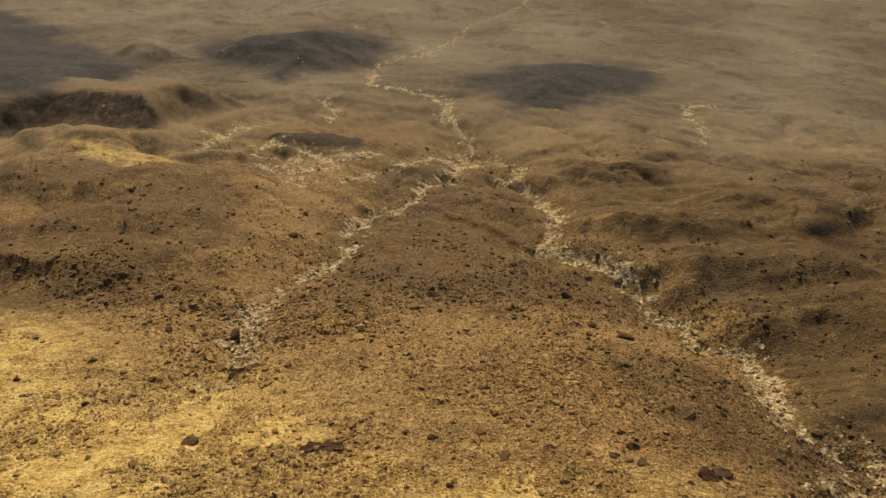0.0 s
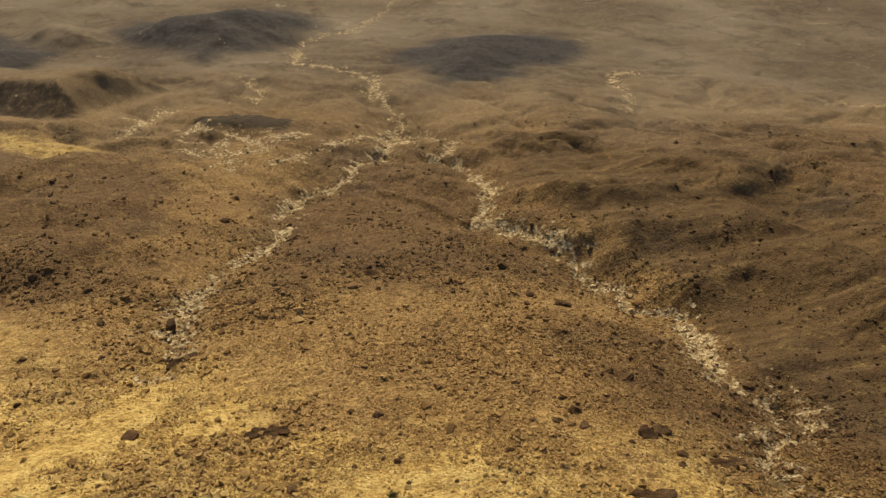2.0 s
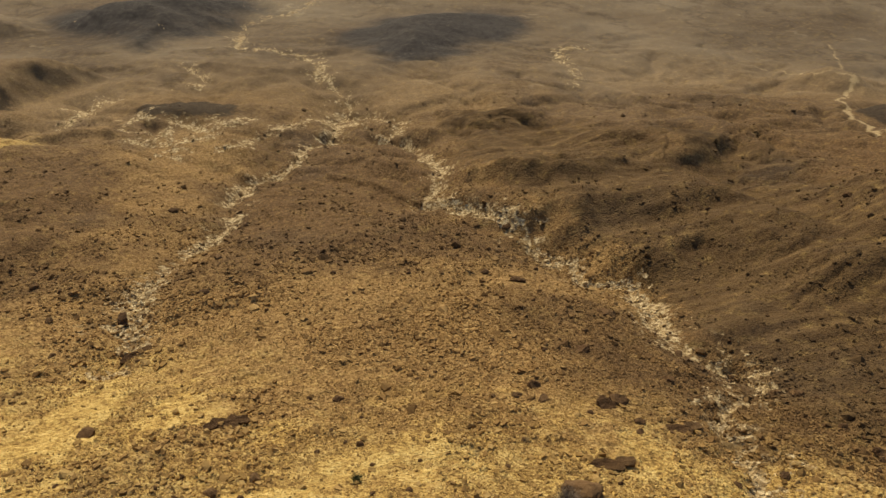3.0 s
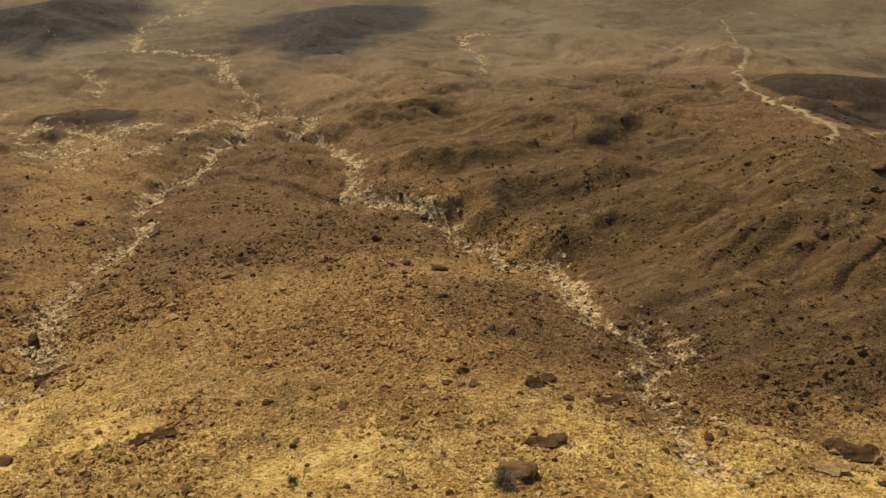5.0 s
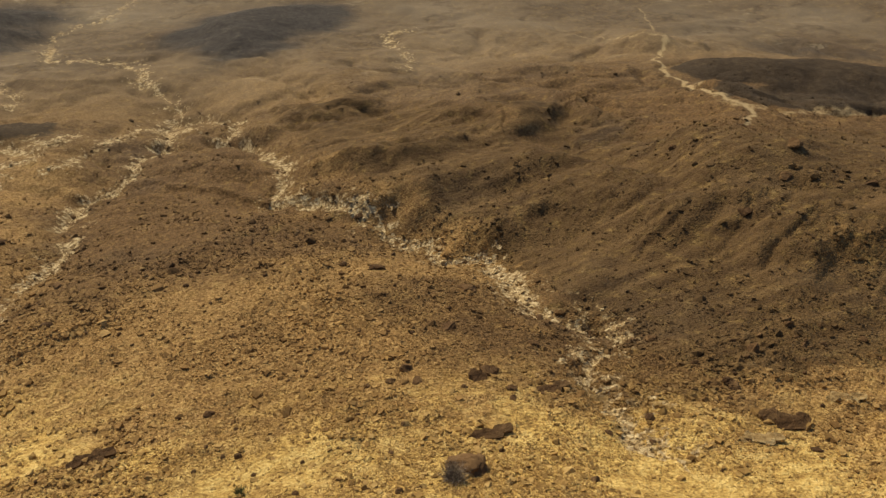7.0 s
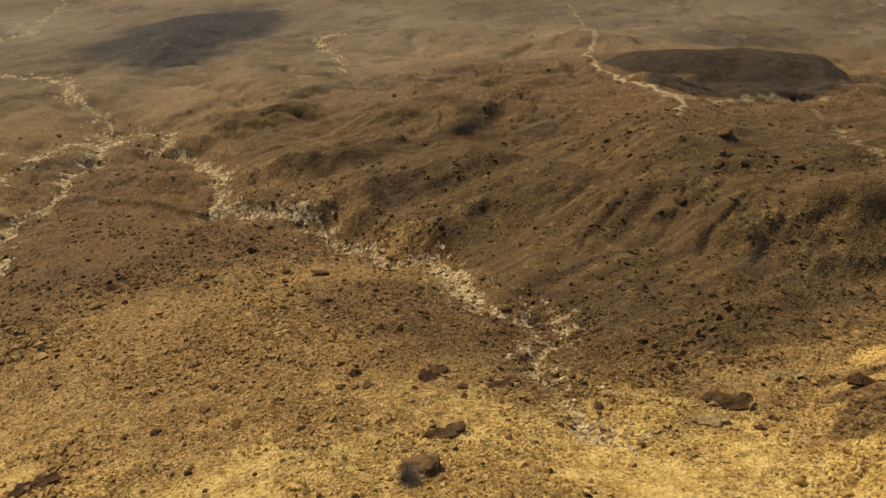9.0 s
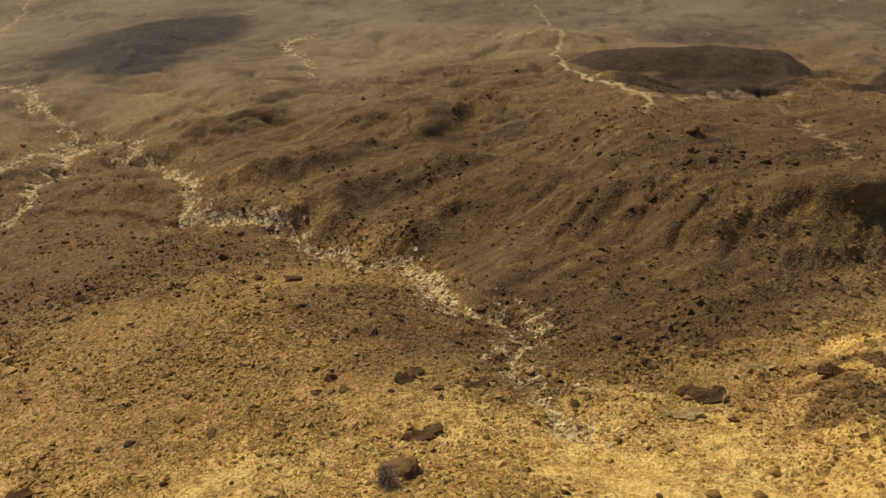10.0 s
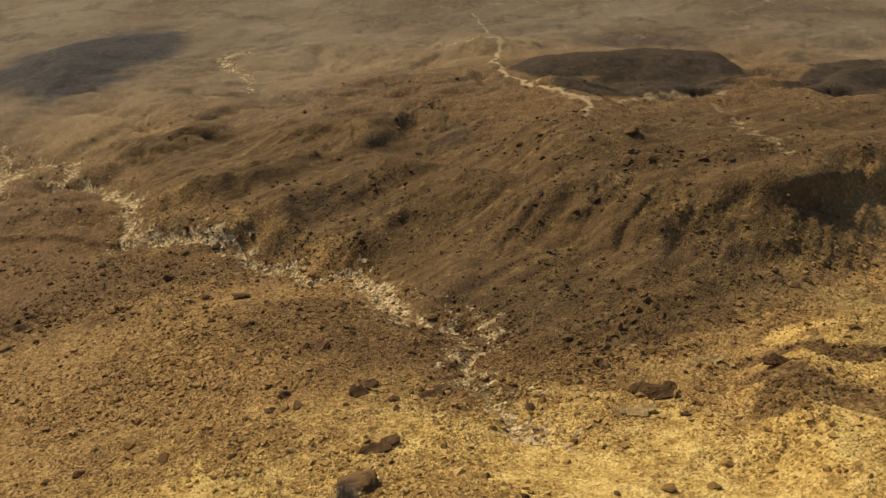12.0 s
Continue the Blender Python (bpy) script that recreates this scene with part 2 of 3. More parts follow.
    braid = np.abs(vnoise(x / 3.1, y / 4.6, 93)) * 1.4 + 0.2
    wadi = np.maximum.reduce([near_line(dw, 1.9 * wide), near_line(de, 1.9 * wide), 0.95 * near_line(dt, 2.0), near_line(dr, 1.7), 0.9 * near_line(ds, 1.8 * wide)])
    wadi = np.clip(wadi * (1.2 - 0.75 * braid) + 0.30 * smooth((6 - np.minimum(np.minimum(dw, de), dr)) / 6) * (patch > 0.25), 0, 1)
    strands = smooth(1 - 2.8 * np.abs(vnoise(bx / 5.0, by / 9.0, 97) + 0.4 * vnoise(bx / 2.1, by / 3.4, 98)))
    belt = np.maximum.reduce([near_line(dr, 6.5), 0.8 * near_line(de, 5.0), 0.8 * near_line(dw, 5.0), 0.8 * near_line(dt, 5.5), 0.7 * near_line(ds, 5)])
    wadi = np.maximum(wadi, 0.95 * belt * strands)
    badland = smooth((2 - area_distance(wx, wy, BADLANDS)) / 8)
    wadi = np.maximum(wadi, badland * smooth(1.1 - 4.0 * np.abs(fbm(bx, by * 1.3, 15, 3, 95))) * 0.85)
    wadi = np.maximum(wadi, 0.55 * smooth((rho - 200) / 80) * smooth((channel - 0.72) / 0.2) * (x < 40))
    wadi = wadi * (1 - 0.2 * far - 0.35 * smooth((rho - 400) / 150))
    track_line = 0.85 * near_line(line_distance(bx, by, TRACK), 1.0)
    pale = np.maximum.reduce([track_line, 0.7 * near_line(line_distance(bx, by, SIDE_TRACK), 1.0),
                              0.6 * near_line(line_distance(bx, by, FAR_TRACK), 1.1), 0.38 * near_line(line_distance(wx, wy, YELLOW_TRACK), 2.6),
                              0.5 * near_line(line_distance(bx, by, CREST_PALE), 3.0)])
    sand = np.minimum.reduce([area_distance(wx, wy, ring) for ring in (SAND_WEST, SAND_EAST, SAND_MID)])
    yellow = smooth((15 - sand) / 32) * (0.52 + 0.55 * smooth((patch + 0.15) / 0.6) + 0.15 * smooth((-20 - x) / 30))
    yellow = np.maximum(yellow, smooth((92 - rho) / 34) * (0.30 + 0.4 * smooth((80 - rho) / 20) + 0.2 * smooth((x - 25) / 20) + 0.5 * smooth((patch - 0.05) / 0.5)))
    yellow = yellow * (1 - 0.8 * smooth((y - 58) / 12) * smooth((x - 85) / 15))
    yellow = yellow * (1 - 0.75 * on_ledge * smooth((0.42 + 0.3 * big0 - strata) / 0.2))
    yellow = np.maximum(yellow, on_ledge * smooth((strata - 0.5 - 0.2 * big0) / 0.2))
    yellow = np.maximum(yellow, 0.55 * smooth((4 - area_distance(wx, wy, SAND_HEAD)) / 6))
    # bank below the mesa: the sunlight on it is put in as yellow cover
    yellow = np.maximum(yellow, 0.6 * smooth((4 - area_distance(wx, wy, SUNLIT_BANK)) / 10))
    # rill ribs: a little yellow added to colour them as sunlit
    yellow = np.clip(np.maximum(yellow, 0.12 * slope * smooth((x - 100) / 20) * (0.4 + rill)), 0, 1)
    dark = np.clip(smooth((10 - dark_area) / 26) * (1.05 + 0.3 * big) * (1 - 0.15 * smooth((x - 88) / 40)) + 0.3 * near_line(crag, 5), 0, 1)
    rust = smooth((rho - 105) / 45) * smooth((330 - rho) / 110) * np.clip(0.75 + 0.5 * big, 0, 1) * smooth((70 - x) / 40)
    rust = np.maximum(rust, 0.75 * smooth((x - 20) / 18) * smooth((150 - rho) / 40) * smooth((rho - 66) / 22) * smooth((72 - x) / 10))
    rust = np.maximum(rust, np.clip(0.95 + 0.3 * big, 0, 1) * smooth((rho - 140) / 40) * smooth((400 - rho) / 140) * smooth((x - 50) / 30))
    rust = np.maximum(rust, 0.85 * on_ledge * smooth((0.42 + 0.3 * big0 - strata) / 0.2))
    smooth_patch = np.maximum(smooth((3 - area_distance(wx, wy, OVAL_A)) / 8), 0.7 * smooth((3 - area_distance(wx, wy, OVAL_B)) / 8))
    dark = dark * (1 - 0.5 * smooth_patch)
    # near black over the far hills, grey on two flats, with soft edges
    black = np.maximum(smooth((14 - dark_hill) / 34), 0.52 * smooth((8 - np.minimum(area_distance(fx, fy, GREY_FLAT_A), area_distance(fx, fy, GREY_FLAT_B))) / 26))
    # faces turned from the sun; the rock cover carries part of their shade
    rock = np.maximum.reduce([smooth((3 - area_distance(wx, wy, ring)) / 6) * smooth((edge + 16) / 6) * full
                              for ring, edge, full in ((SHADED_FACE_WEST, mesa, 0.62), (BUTTES, mesa * 0, 0.8), (SHADED_FACE_EAST, mesa * 0, 1.0), (SHADED_FACE_FAR, mesa * 0, 1.0))])
    rock = np.maximum(rock, smooth((ridges - 0.3) / 0.25))
    return dict(z=z, rho=rho, wadi=wadi, pale=pale, yellow=yellow, dark=dark, black=black, rock=rock, far=far, rust=rust, crag=near_line(crag, 7), calm=np.maximum(smooth_patch, smooth((patch - 0.15) / 0.35) * smooth((20 - sand) / 30)))


COVER = ("wadi", "pale", "yellow", "dark", "black", "rock", "far", "rust")


# ---- materials ----
class Nodes:
    def __init__(self, name):
        self.mat = bpy.data.materials.new(name)
        self.mat.use_nodes = True
        self.tree = self.mat.node_tree
        self.bsdf = self.tree.nodes["Principled BSDF"]
        self.bsdf.inputs["Specular IOR Level"].default_value = 0.15
        self.pos = self.add("ShaderNodeTexCoord").outputs["Object"]

    def add(self, kind):
        return self.tree.nodes.new(kind)

    def link(self, a, b):
        self.tree.links.new(a, b)

    def noise(self, scale, detail=4, rough=0.6, stretch=None, turn=0.0):
        n = self.add("ShaderNodeTexNoise")
        n.inputs["Scale"].default_value, n.inputs["Detail"].default_value, n.inputs["Roughness"].default_value = scale, detail, rough
        source = self.pos
        if stretch:
            m = self.add("ShaderNodeMapping")
            m.inputs["Scale"].default_value, m.inputs["Rotation"].default_value = stretch, (0, 0, radians(turn))
            self.link(source, m.inputs["Vector"])
            source = m.outputs[0]
        self.link(source, n.inputs["Vector"])
        return n.outputs["Fac"]

    def cells(self, scale):
        """One random value for each pebble-like cell."""
        v = self.add("ShaderNodeTexVoronoi")
        v.inputs["Scale"].default_value = scale
        self.link(self.pos, v.inputs["Vector"])
        split = self.add("ShaderNodeSeparateColor")
        self.link(v.outputs["Color"], split.inputs[0])
        return split.outputs[0]

    def domes(self, scale):
        v = self.add("ShaderNodeTexVoronoi")
        v.inputs["Scale"].default_value = scale
        self.link(self.pos, v.inputs["Vector"])
        return self.maths("SUBTRACT", 1.0, v.outputs["Distance"])

    def attribute(self, name):
        a = self.add("ShaderNodeAttribute")
        a.attribute_name = name
        return a.outputs["Fac"]

    def ramp(self, fac, stops):
        r = self.add("ShaderNodeValToRGB")
        for e, (p, c) in zip([*r.color_ramp.elements, *[r.color_ramp.elements.new(1) for _ in stops[2:]]], stops):
            e.position, e.color = p, (*c, 1)
        self.link(fac, r.inputs[0])
        return r.outputs[0]

    def mix(self, fac, a, b):
        m = self.add("ShaderNodeMix")
        m.data_type = "RGBA"
        for value, socket in ((fac, m.inputs[0]), (a, m.inputs[6]), (b, m.inputs[7])):
            if isinstance(value, (float, int)):
                socket.default_value = value
            elif isinstance(value, tuple):
                socket.default_value = (*value, 1)
            else:
                self.link(value, socket)
        return m.outputs[2]

    def maths(self, how, a, b=0.0, c=0.0, clamp=False):
        m = self.add("ShaderNodeMath")
        m.operation, m.use_clamp = how, clamp
        for value, socket in zip((a, b, c), m.inputs):
            if isinstance(value, (float, int)):
                socket.default_value = value
            else:
                self.link(value, socket)
        return m.outputs[0]

    def broken(self, mask, fac, soft=0.25, spread=1.6):
        """A mask with an edge broken up by a noise."""
        v = self.maths("ADD", mask, self.maths("MULTIPLY_ADD", fac, spread, -0.5 * spread))
        m = self.add("ShaderNodeMapRange")
        m.interpolation_type = "SMOOTHSTEP"
        m.inputs[1].default_value, m.inputs[2].default_value = 0.5 - soft, 0.5 + soft
        self.link(v, m.inputs[0])
        return m.outputs[0]

    def bump(self, height, distance, strength=1.0, before=None):
        b = self.add("ShaderNodeBump")
        b.inputs["Distance"].default_value, b.inputs["Strength"].default_value = distance, strength
        self.link(height, b.inputs["Height"])
        if before:
            self.link(before, b.inputs["Normal"])
        return b.outputs[0]

    def done(self, colour, normal=None, rough=0.95):
        self.link(colour, self.bsdf.inputs["Base Color"])
        if normal:
            self.link(normal, self.bsdf.inputs["Normal"])
        self.bsdf.inputs["Roughness"].default_value = rough
        return self.mat


def ground_colours(n, grain, sandy=0.92):
    """Ground cover by the mesh's own cover layers, mottled at several scales; distant haze is in the colours."""
    broad, mid, fine = n.noise(0.03, 5), n.noise(0.35, 6, 0.7), n.noise(2.6, 5, 0.75)
    col = n.ramp(grain, [(0.32, (0.135, 0.075, 0.029)), (0.49, (0.325, 0.197, 0.075)), (0.65, (0.52, 0.355, 0.152))])
    col = n.mix(n.maths("MULTIPLY", broad, 0.4), col, (0.20, 0.11, 0.045))
    rust = n.ramp(grain, [(0.32, (0.072, 0.041, 0.018)), (0.5, (0.138, 0.080, 0.035)), (0.68, (0.22, 0.138, 0.064))])
    col = n.mix(n.broken(n.attribute("rust"), n.noise(0.09, 6, 0.7), 0.5), col, rust)
    # far plain: distance haze put into the colour, greyer and paler than the slope
    hazy_plain = n.ramp(n.noise(0.010, 4, 0.55), [(0.36, (0.118, 0.084, 0.054)), (0.5, (0.172, 0.129, 0.085)), (0.66, (0.225, 0.178, 0.124))])
    vein = n.maths("ABSOLUTE", n.maths("SUBTRACT", n.noise(0.013, 7, 0.62), 0.5))
    hazy_plain = n.mix(n.maths("MULTIPLY", n.maths("SUBTRACT", 1.0, n.maths("MULTIPLY", vein, 38.0), clamp=True), n.maths("MULTIPLY", n.noise(0.03, 3), 0.9)), hazy_plain, (0.075, 0.052, 0.036))
    thread = n.maths("ABSOLUTE", n.maths("SUBTRACT", n.noise(0.0085, 8, 0.6), 0.47))
    hazy_plain = n.mix(n.maths("MULTIPLY", n.maths("SUBTRACT", 1.0, n.maths("MULTIPLY", thread, 90.0), clamp=True), n.broken(0.3, n.noise(0.05, 4), 0.15)), hazy_plain, (0.34, 0.28, 0.19))
    col = n.mix(n.attribute("far"), col, hazy_plain)
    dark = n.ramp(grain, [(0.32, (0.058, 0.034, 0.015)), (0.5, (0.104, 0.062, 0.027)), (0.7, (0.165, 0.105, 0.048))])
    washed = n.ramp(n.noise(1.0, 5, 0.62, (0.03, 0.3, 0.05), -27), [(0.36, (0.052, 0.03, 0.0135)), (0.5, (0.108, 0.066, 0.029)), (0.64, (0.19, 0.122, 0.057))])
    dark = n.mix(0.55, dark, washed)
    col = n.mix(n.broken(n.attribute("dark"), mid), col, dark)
    soil = n.maths("MULTIPLY", n.broken(0.2, n.noise(0.045, 6, 0.6), 0.2), n.maths("MULTIPLY", n.maths("MAXIMUM", n.attribute("rust"), n.attribute("dark")), 0.75))
    col = n.mix(soil, col, n.ramp(fine, [(0.3, (0.15, 0.09, 0.04)), (0.7, (0.215, 0.137, 0.066))]))
    drift = n.maths("ADD", n.maths("MULTIPLY", grain, 0.55), n.maths("MULTIPLY", n.noise(0.28, 5, 0.6), 0.45))
    yellow = n.ramp(drift, [(0.37, (0.25, 0.148, 0.048)), (0.48, (0.56, 0.375, 0.118)), (0.6, (0.76, 0.57, 0.225))])
    col = n.mix(n.maths("MULTIPLY", n.broken(n.attribute("yellow"), mid, 0.55), sandy), col, yellow)
    # bluffs and ridges: dark rock, darkened further for the shade they lie in
    col = n.mix(n.broken(n.attribute("rock"), mid), col, n.ramp(mid, [(0.3, (0.038, 0.026, 0.016)), (0.7, (0.082, 0.058, 0.036))]))
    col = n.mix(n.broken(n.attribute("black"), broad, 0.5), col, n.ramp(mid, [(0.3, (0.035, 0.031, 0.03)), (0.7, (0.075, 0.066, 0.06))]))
    white = n.ramp(n.maths("ADD", n.maths("MULTIPLY", fine, 0.5), n.maths("MULTIPLY", n.cells(1.6), 0.45)), [(0.3, (0.21, 0.14, 0.07)), (0.5, (0.44, 0.325, 0.17)), (0.7, (0.68, 0.56, 0.35))])
    col = n.mix(n.broken(n.attribute("wadi"), n.maths("ADD", n.maths("MULTIPLY", n.cells(0.9), 0.6), n.maths("MULTIPLY", fine, 0.4)), 0.2, 1.15), col, white)
    col = n.mix(n.broken(n.attribute("pale"), mid, 0.3), col, n.ramp(fine, [(0.3, (0.33, 0.24, 0.125)), (0.7, (0.54, 0.42, 0.24))]))
    return col


def ground_material():
    n = Nodes("desert_ground")
    pebbles = n.maths("ADD", n.maths("MULTIPLY", n.cells(2.6), 0.15), n.maths("MULTIPLY", n.cells(0.8), 0.07))
    grain = n.maths("ADD", n.maths("MULTIPLY_ADD", n.noise(1.3, 8, 0.8), 1.25, -0.245), pebbles)
    col = ground_colours(n, grain)
    normal = n.bump(n.noise(0.14, 6, 0.65), 1.6, 0.8)
    normal = n.bump(n.noise(0.9, 6, 0.75), 0.6, 0.8, normal)
    normal = n.bump(n.domes(2.3), 0.25, 0.8, normal)
    return n.done(col, normal)


def stone_material():
    n = Nodes("desert_stone")
    island = n.add("ShaderNodeNewGeometry").outputs["Random Per Island"]
    grain = n.maths("ADD", n.maths("MULTIPLY", island, 0.75), n.maths("MULTIPLY", n.noise(3.0, 4), 0.35), clamp=True)
    return n.done(ground_colours(n, n.maths("MULTIPLY_ADD", grain, 0.35, 0.275), 0.35), n.bump(n.noise(4.0, 4, 0.7), 0.1, 0.7))


def boulder_material():
    n = Nodes("boulder_rock")
    own = n.add("ShaderNodeObjectInfo").outputs["Random"]
    fac = n.maths("ADD", n.maths("MULTIPLY", own, 0.3), n.noise(0.9, 6, 0.7))
    col = n.ramp(fac, [(0.4, (0.055, 0.03, 0.015)), (0.65, (0.12, 0.068, 0.032)), (0.98, (0.21, 0.132, 0.063))])
    return n.done(col, n.bump(n.noise(2.2, 6, 0.75), 0.3, 0.8))


def pale_rock_material():
    n = Nodes("pale_limestone")
    return n.done(n.ramp(n.noise(1.1, 7, 0.75), [(0.33, (0.18, 0.11, 0.045)), (0.5, (0.38, 0.26, 0.115)), (0.66, (0.56, 0.43, 0.23))]), n.bump(n.noise(2.5, 6, 0.75), 0.25, 0.8))


GROUND, STONE, BOULDER, PALE_ROCK = ground_material(), stone_material(), boulder_material(), pale_rock_material()


def mesh_from(name, verts, faces, material, cover=None, flat=True):
    """One mesh from arrays of vertices and of triangles or quads."""
    me = bpy.data.meshes.new(name)
    count = faces.shape[1]
    me.vertices.add(len(verts))
    me.vertices.foreach_set("co", np.ascontiguousarray(verts, np.float32).ravel())
    me.loops.add(faces.size)
    me.loops.foreach_set("vertex_index", np.ascontiguousarray(faces, np.int32).ravel())
    me.polygons.add(len(faces))
    me.polygons.foreach_set("loop_start", np.arange(len(faces), dtype=np.int32) * count)
    me.polygons.foreach_set("use_smooth", np.full(len(faces), not flat))
    for key, values in (cover or {}).items():
        me.attributes.new(key, "FLOAT", "POINT").data.foreach_set("value", np.ascontiguousarray(values, np.float32))
    me.materials.append(material)
    me.update(calc_edges=True)
    return new(name, me)


# ---- the ground: one sheet out to the horizon, finest where the slope is steep and stony ----
def ground_sheet():
    deps = np.linspace(54.5, 12.5, 560)
    table = np.linspace(30, 1500, 6000)
    angle = np.degrees(np.arctan2(210 - np.interp(table, TAB_H, TAB_Z), table))
    radii = np.r_[0.02, 6, 14, 22, 30, 36, 42, np.interp(-deps, -angle, table), 1050, 1250, 1600, 2100, 2800, 3800, 4900]
    azimuths = np.radians(np.r_[np.linspace(-42, 76, 840), np.linspace(76, 318, 64)[1:-1]])
    a, r = np.meshgrid(azimuths, radii)
    x, y = (r * np.sin(a)).ravel(), (r * np.cos(a)).ravel()
    got = survey(x, y)
    rows, cols = len(radii), len(azimuths)
    i, j = np.meshgrid(np.arange(rows - 1), np.arange(cols), indexing="ij")
    k = (j + 1) % cols
    quads = np.stack([i * cols + j, i * cols + k, (i + 1) * cols + k, (i + 1) * cols + j], -1).reshape(-1, 4)[:, ::-1]
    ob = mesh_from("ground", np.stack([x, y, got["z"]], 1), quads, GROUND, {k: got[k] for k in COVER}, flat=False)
    return tagged(ob, "stony ochre and brown desert slope cut by pale dry gullies", "desert ground", kind="structure")


ground_sheet()


# ---- loose stones ----
PHI = (1 + 5 ** 0.5) / 2
ICO = np.array([(-1, PHI, 0), (1, PHI, 0), (-1, -PHI, 0), (1, -PHI, 0), (0, -1, PHI), (0, 1, PHI), (0, -1, -PHI), (0, 1, -PHI), (PHI, 0, -1), (PHI, 0, 1), (-PHI, 0, -1), (-PHI, 0, 1)]) / 1.902
ICO_FACES = np.array([(0, 11, 5), (0, 5, 1), (0, 1, 7), (0, 7, 10), (0, 10, 11), (1, 5, 9), (5, 11, 4), (11, 10, 2), (10, 7, 6), (7, 1, 8), (3, 9, 4), (3, 4, 2), (3, 2, 6), (3, 6, 8), (3, 8, 9), (4, 9, 5), (2, 4, 11), (6, 2, 10), (8, 6, 7), (9, 8, 1)])


BLOCK = np.array([(i, j, k) for i in (-1, 1) for j in (-1, 1) for k in (-1, 1)]) * 0.62
BLOCK_FACES = np.array([(0, 1, 3), (0, 3, 2), (4, 6, 7), (4, 7, 5), (0, 4, 5), (0, 5, 1), (2, 3, 7), (2, 7, 6), (0, 2, 6), (0, 6, 4), (1, 5, 7), (1, 7, 3)])


WEDGE = np.array([(1, 0, 0), (-1, 0, 0), (0, 1, 0), (0, -1, 0), (0, 0, 1), (0, 0, -1)]) * 0.9
WEDGE_FACES = np.array([(4, 0, 2), (4, 2, 1), (4, 1, 3), (4, 3, 0), (5, 2, 0), (5, 1, 2), (5, 3, 1), (5, 0, 3)])


def rubble(name, label, count, seed, reach, weight, size, form=(ICO, ICO_FACES)):
    """Many small stones as one piece of stuff. reach: nearest and farthest distance; weight: how dense by ground cover; size: in metres."""
    rng = np.random.default_rng(seed)
    shape, shape_faces = form
    corners = len(shape)
    n = count * 4
    a = np.radians(rng.uniform(-40, 74, n))
    r = reach[0] * (reach[1] / reach[0]) ** rng.random(n)
    x, y = r * np.sin(a), r * np.cos(a)
    got = survey(x, y)
    keep = np.flatnonzero(rng.random(n) < weight(x, y, got))[:count]
    x, y, n = x[keep], y[keep], len(keep)
    s = (size[0] * rng.pareto(2.6, n).clip(0, 3.6) + size[1]) * np.sqrt(r[keep] / 80).clip(0.8, 1.25)
    v = shape[None] * (1 + rng.uniform(-0.42, 0.32, (n, corners, 1))) + rng.uniform(-0.22, 0.22, (n, corners, 3))
    v = v * np.stack([rng.uniform(0.7, 1.35, n), rng.uniform(0.7, 1.2, n), rng.uniform(0.45, 0.9, n)], -1)[:, None]
    turn, tip = rng.uniform(0, 6.283, n), rng.uniform(-0.5, 0.5, n)
    c, sn = np.cos(tip)[:, None], np.sin(tip)[:, None]
    v = np.stack([v[..., 0], v[..., 1] * c - v[..., 2] * sn, v[..., 1] * sn + v[..., 2] * c], -1)
    c, sn = np.cos(turn)[:, None], np.sin(turn)[:, None]
    v = np.stack([v[..., 0] * c - v[..., 1] * sn, v[..., 0] * sn + v[..., 1] * c, v[..., 2]], -1) * (s / 2)[:, None, None]
    v = v + np.stack([x, y, got["z"][keep] + 0.1 * s], -1)[:, None]
    faces = (shape_faces[None] + corners * np.arange(n)[:, None, None]).reshape(-1, 3)
    ob = mesh_from(name, v.reshape(-1, 3), faces, STONE, {k: np.repeat(got[k][keep], corners) for k in COVER})
    return tagged(ob, label, "loose stones", kind="stuff")


def slope_weight(x, y, got):
    clump = np.clip(0.5 + 0.8 * fbm(x, y, 14, 3, 91), 0.06, 1)
    return (clump + 0.5 * got["crag"]) * (0.6 + 0.5 * got["wadi"]) * (1 - 0.25 * got["yellow"]) * (1 - 0.3 * got["far"]) * (1 - 0.8 * got["calm"]) * (1 - 0.6 * got["black"]) * (1 - 0.72 * got["dark"]) * (1 - 0.7 * smooth((got["rho"] - 130) / 90))


def gravel_weight(x, y, got):
    return np.clip(0.5 + 0.6 * fbm(x, y, 10, 3, 99), 0.1, 1) * (1 - 0.75 * got["calm"]) * (1 - 0.5 * got["dark"])


def crag_weight(x, y, got):
    heaps = sum(near_line(np.hypot(x - hx, y - hy), hr) for hx, hy, hr in HEAPS)
    return 0.35 * got["crag"] ** 1.5 + 0.03 + 1.0 * heaps


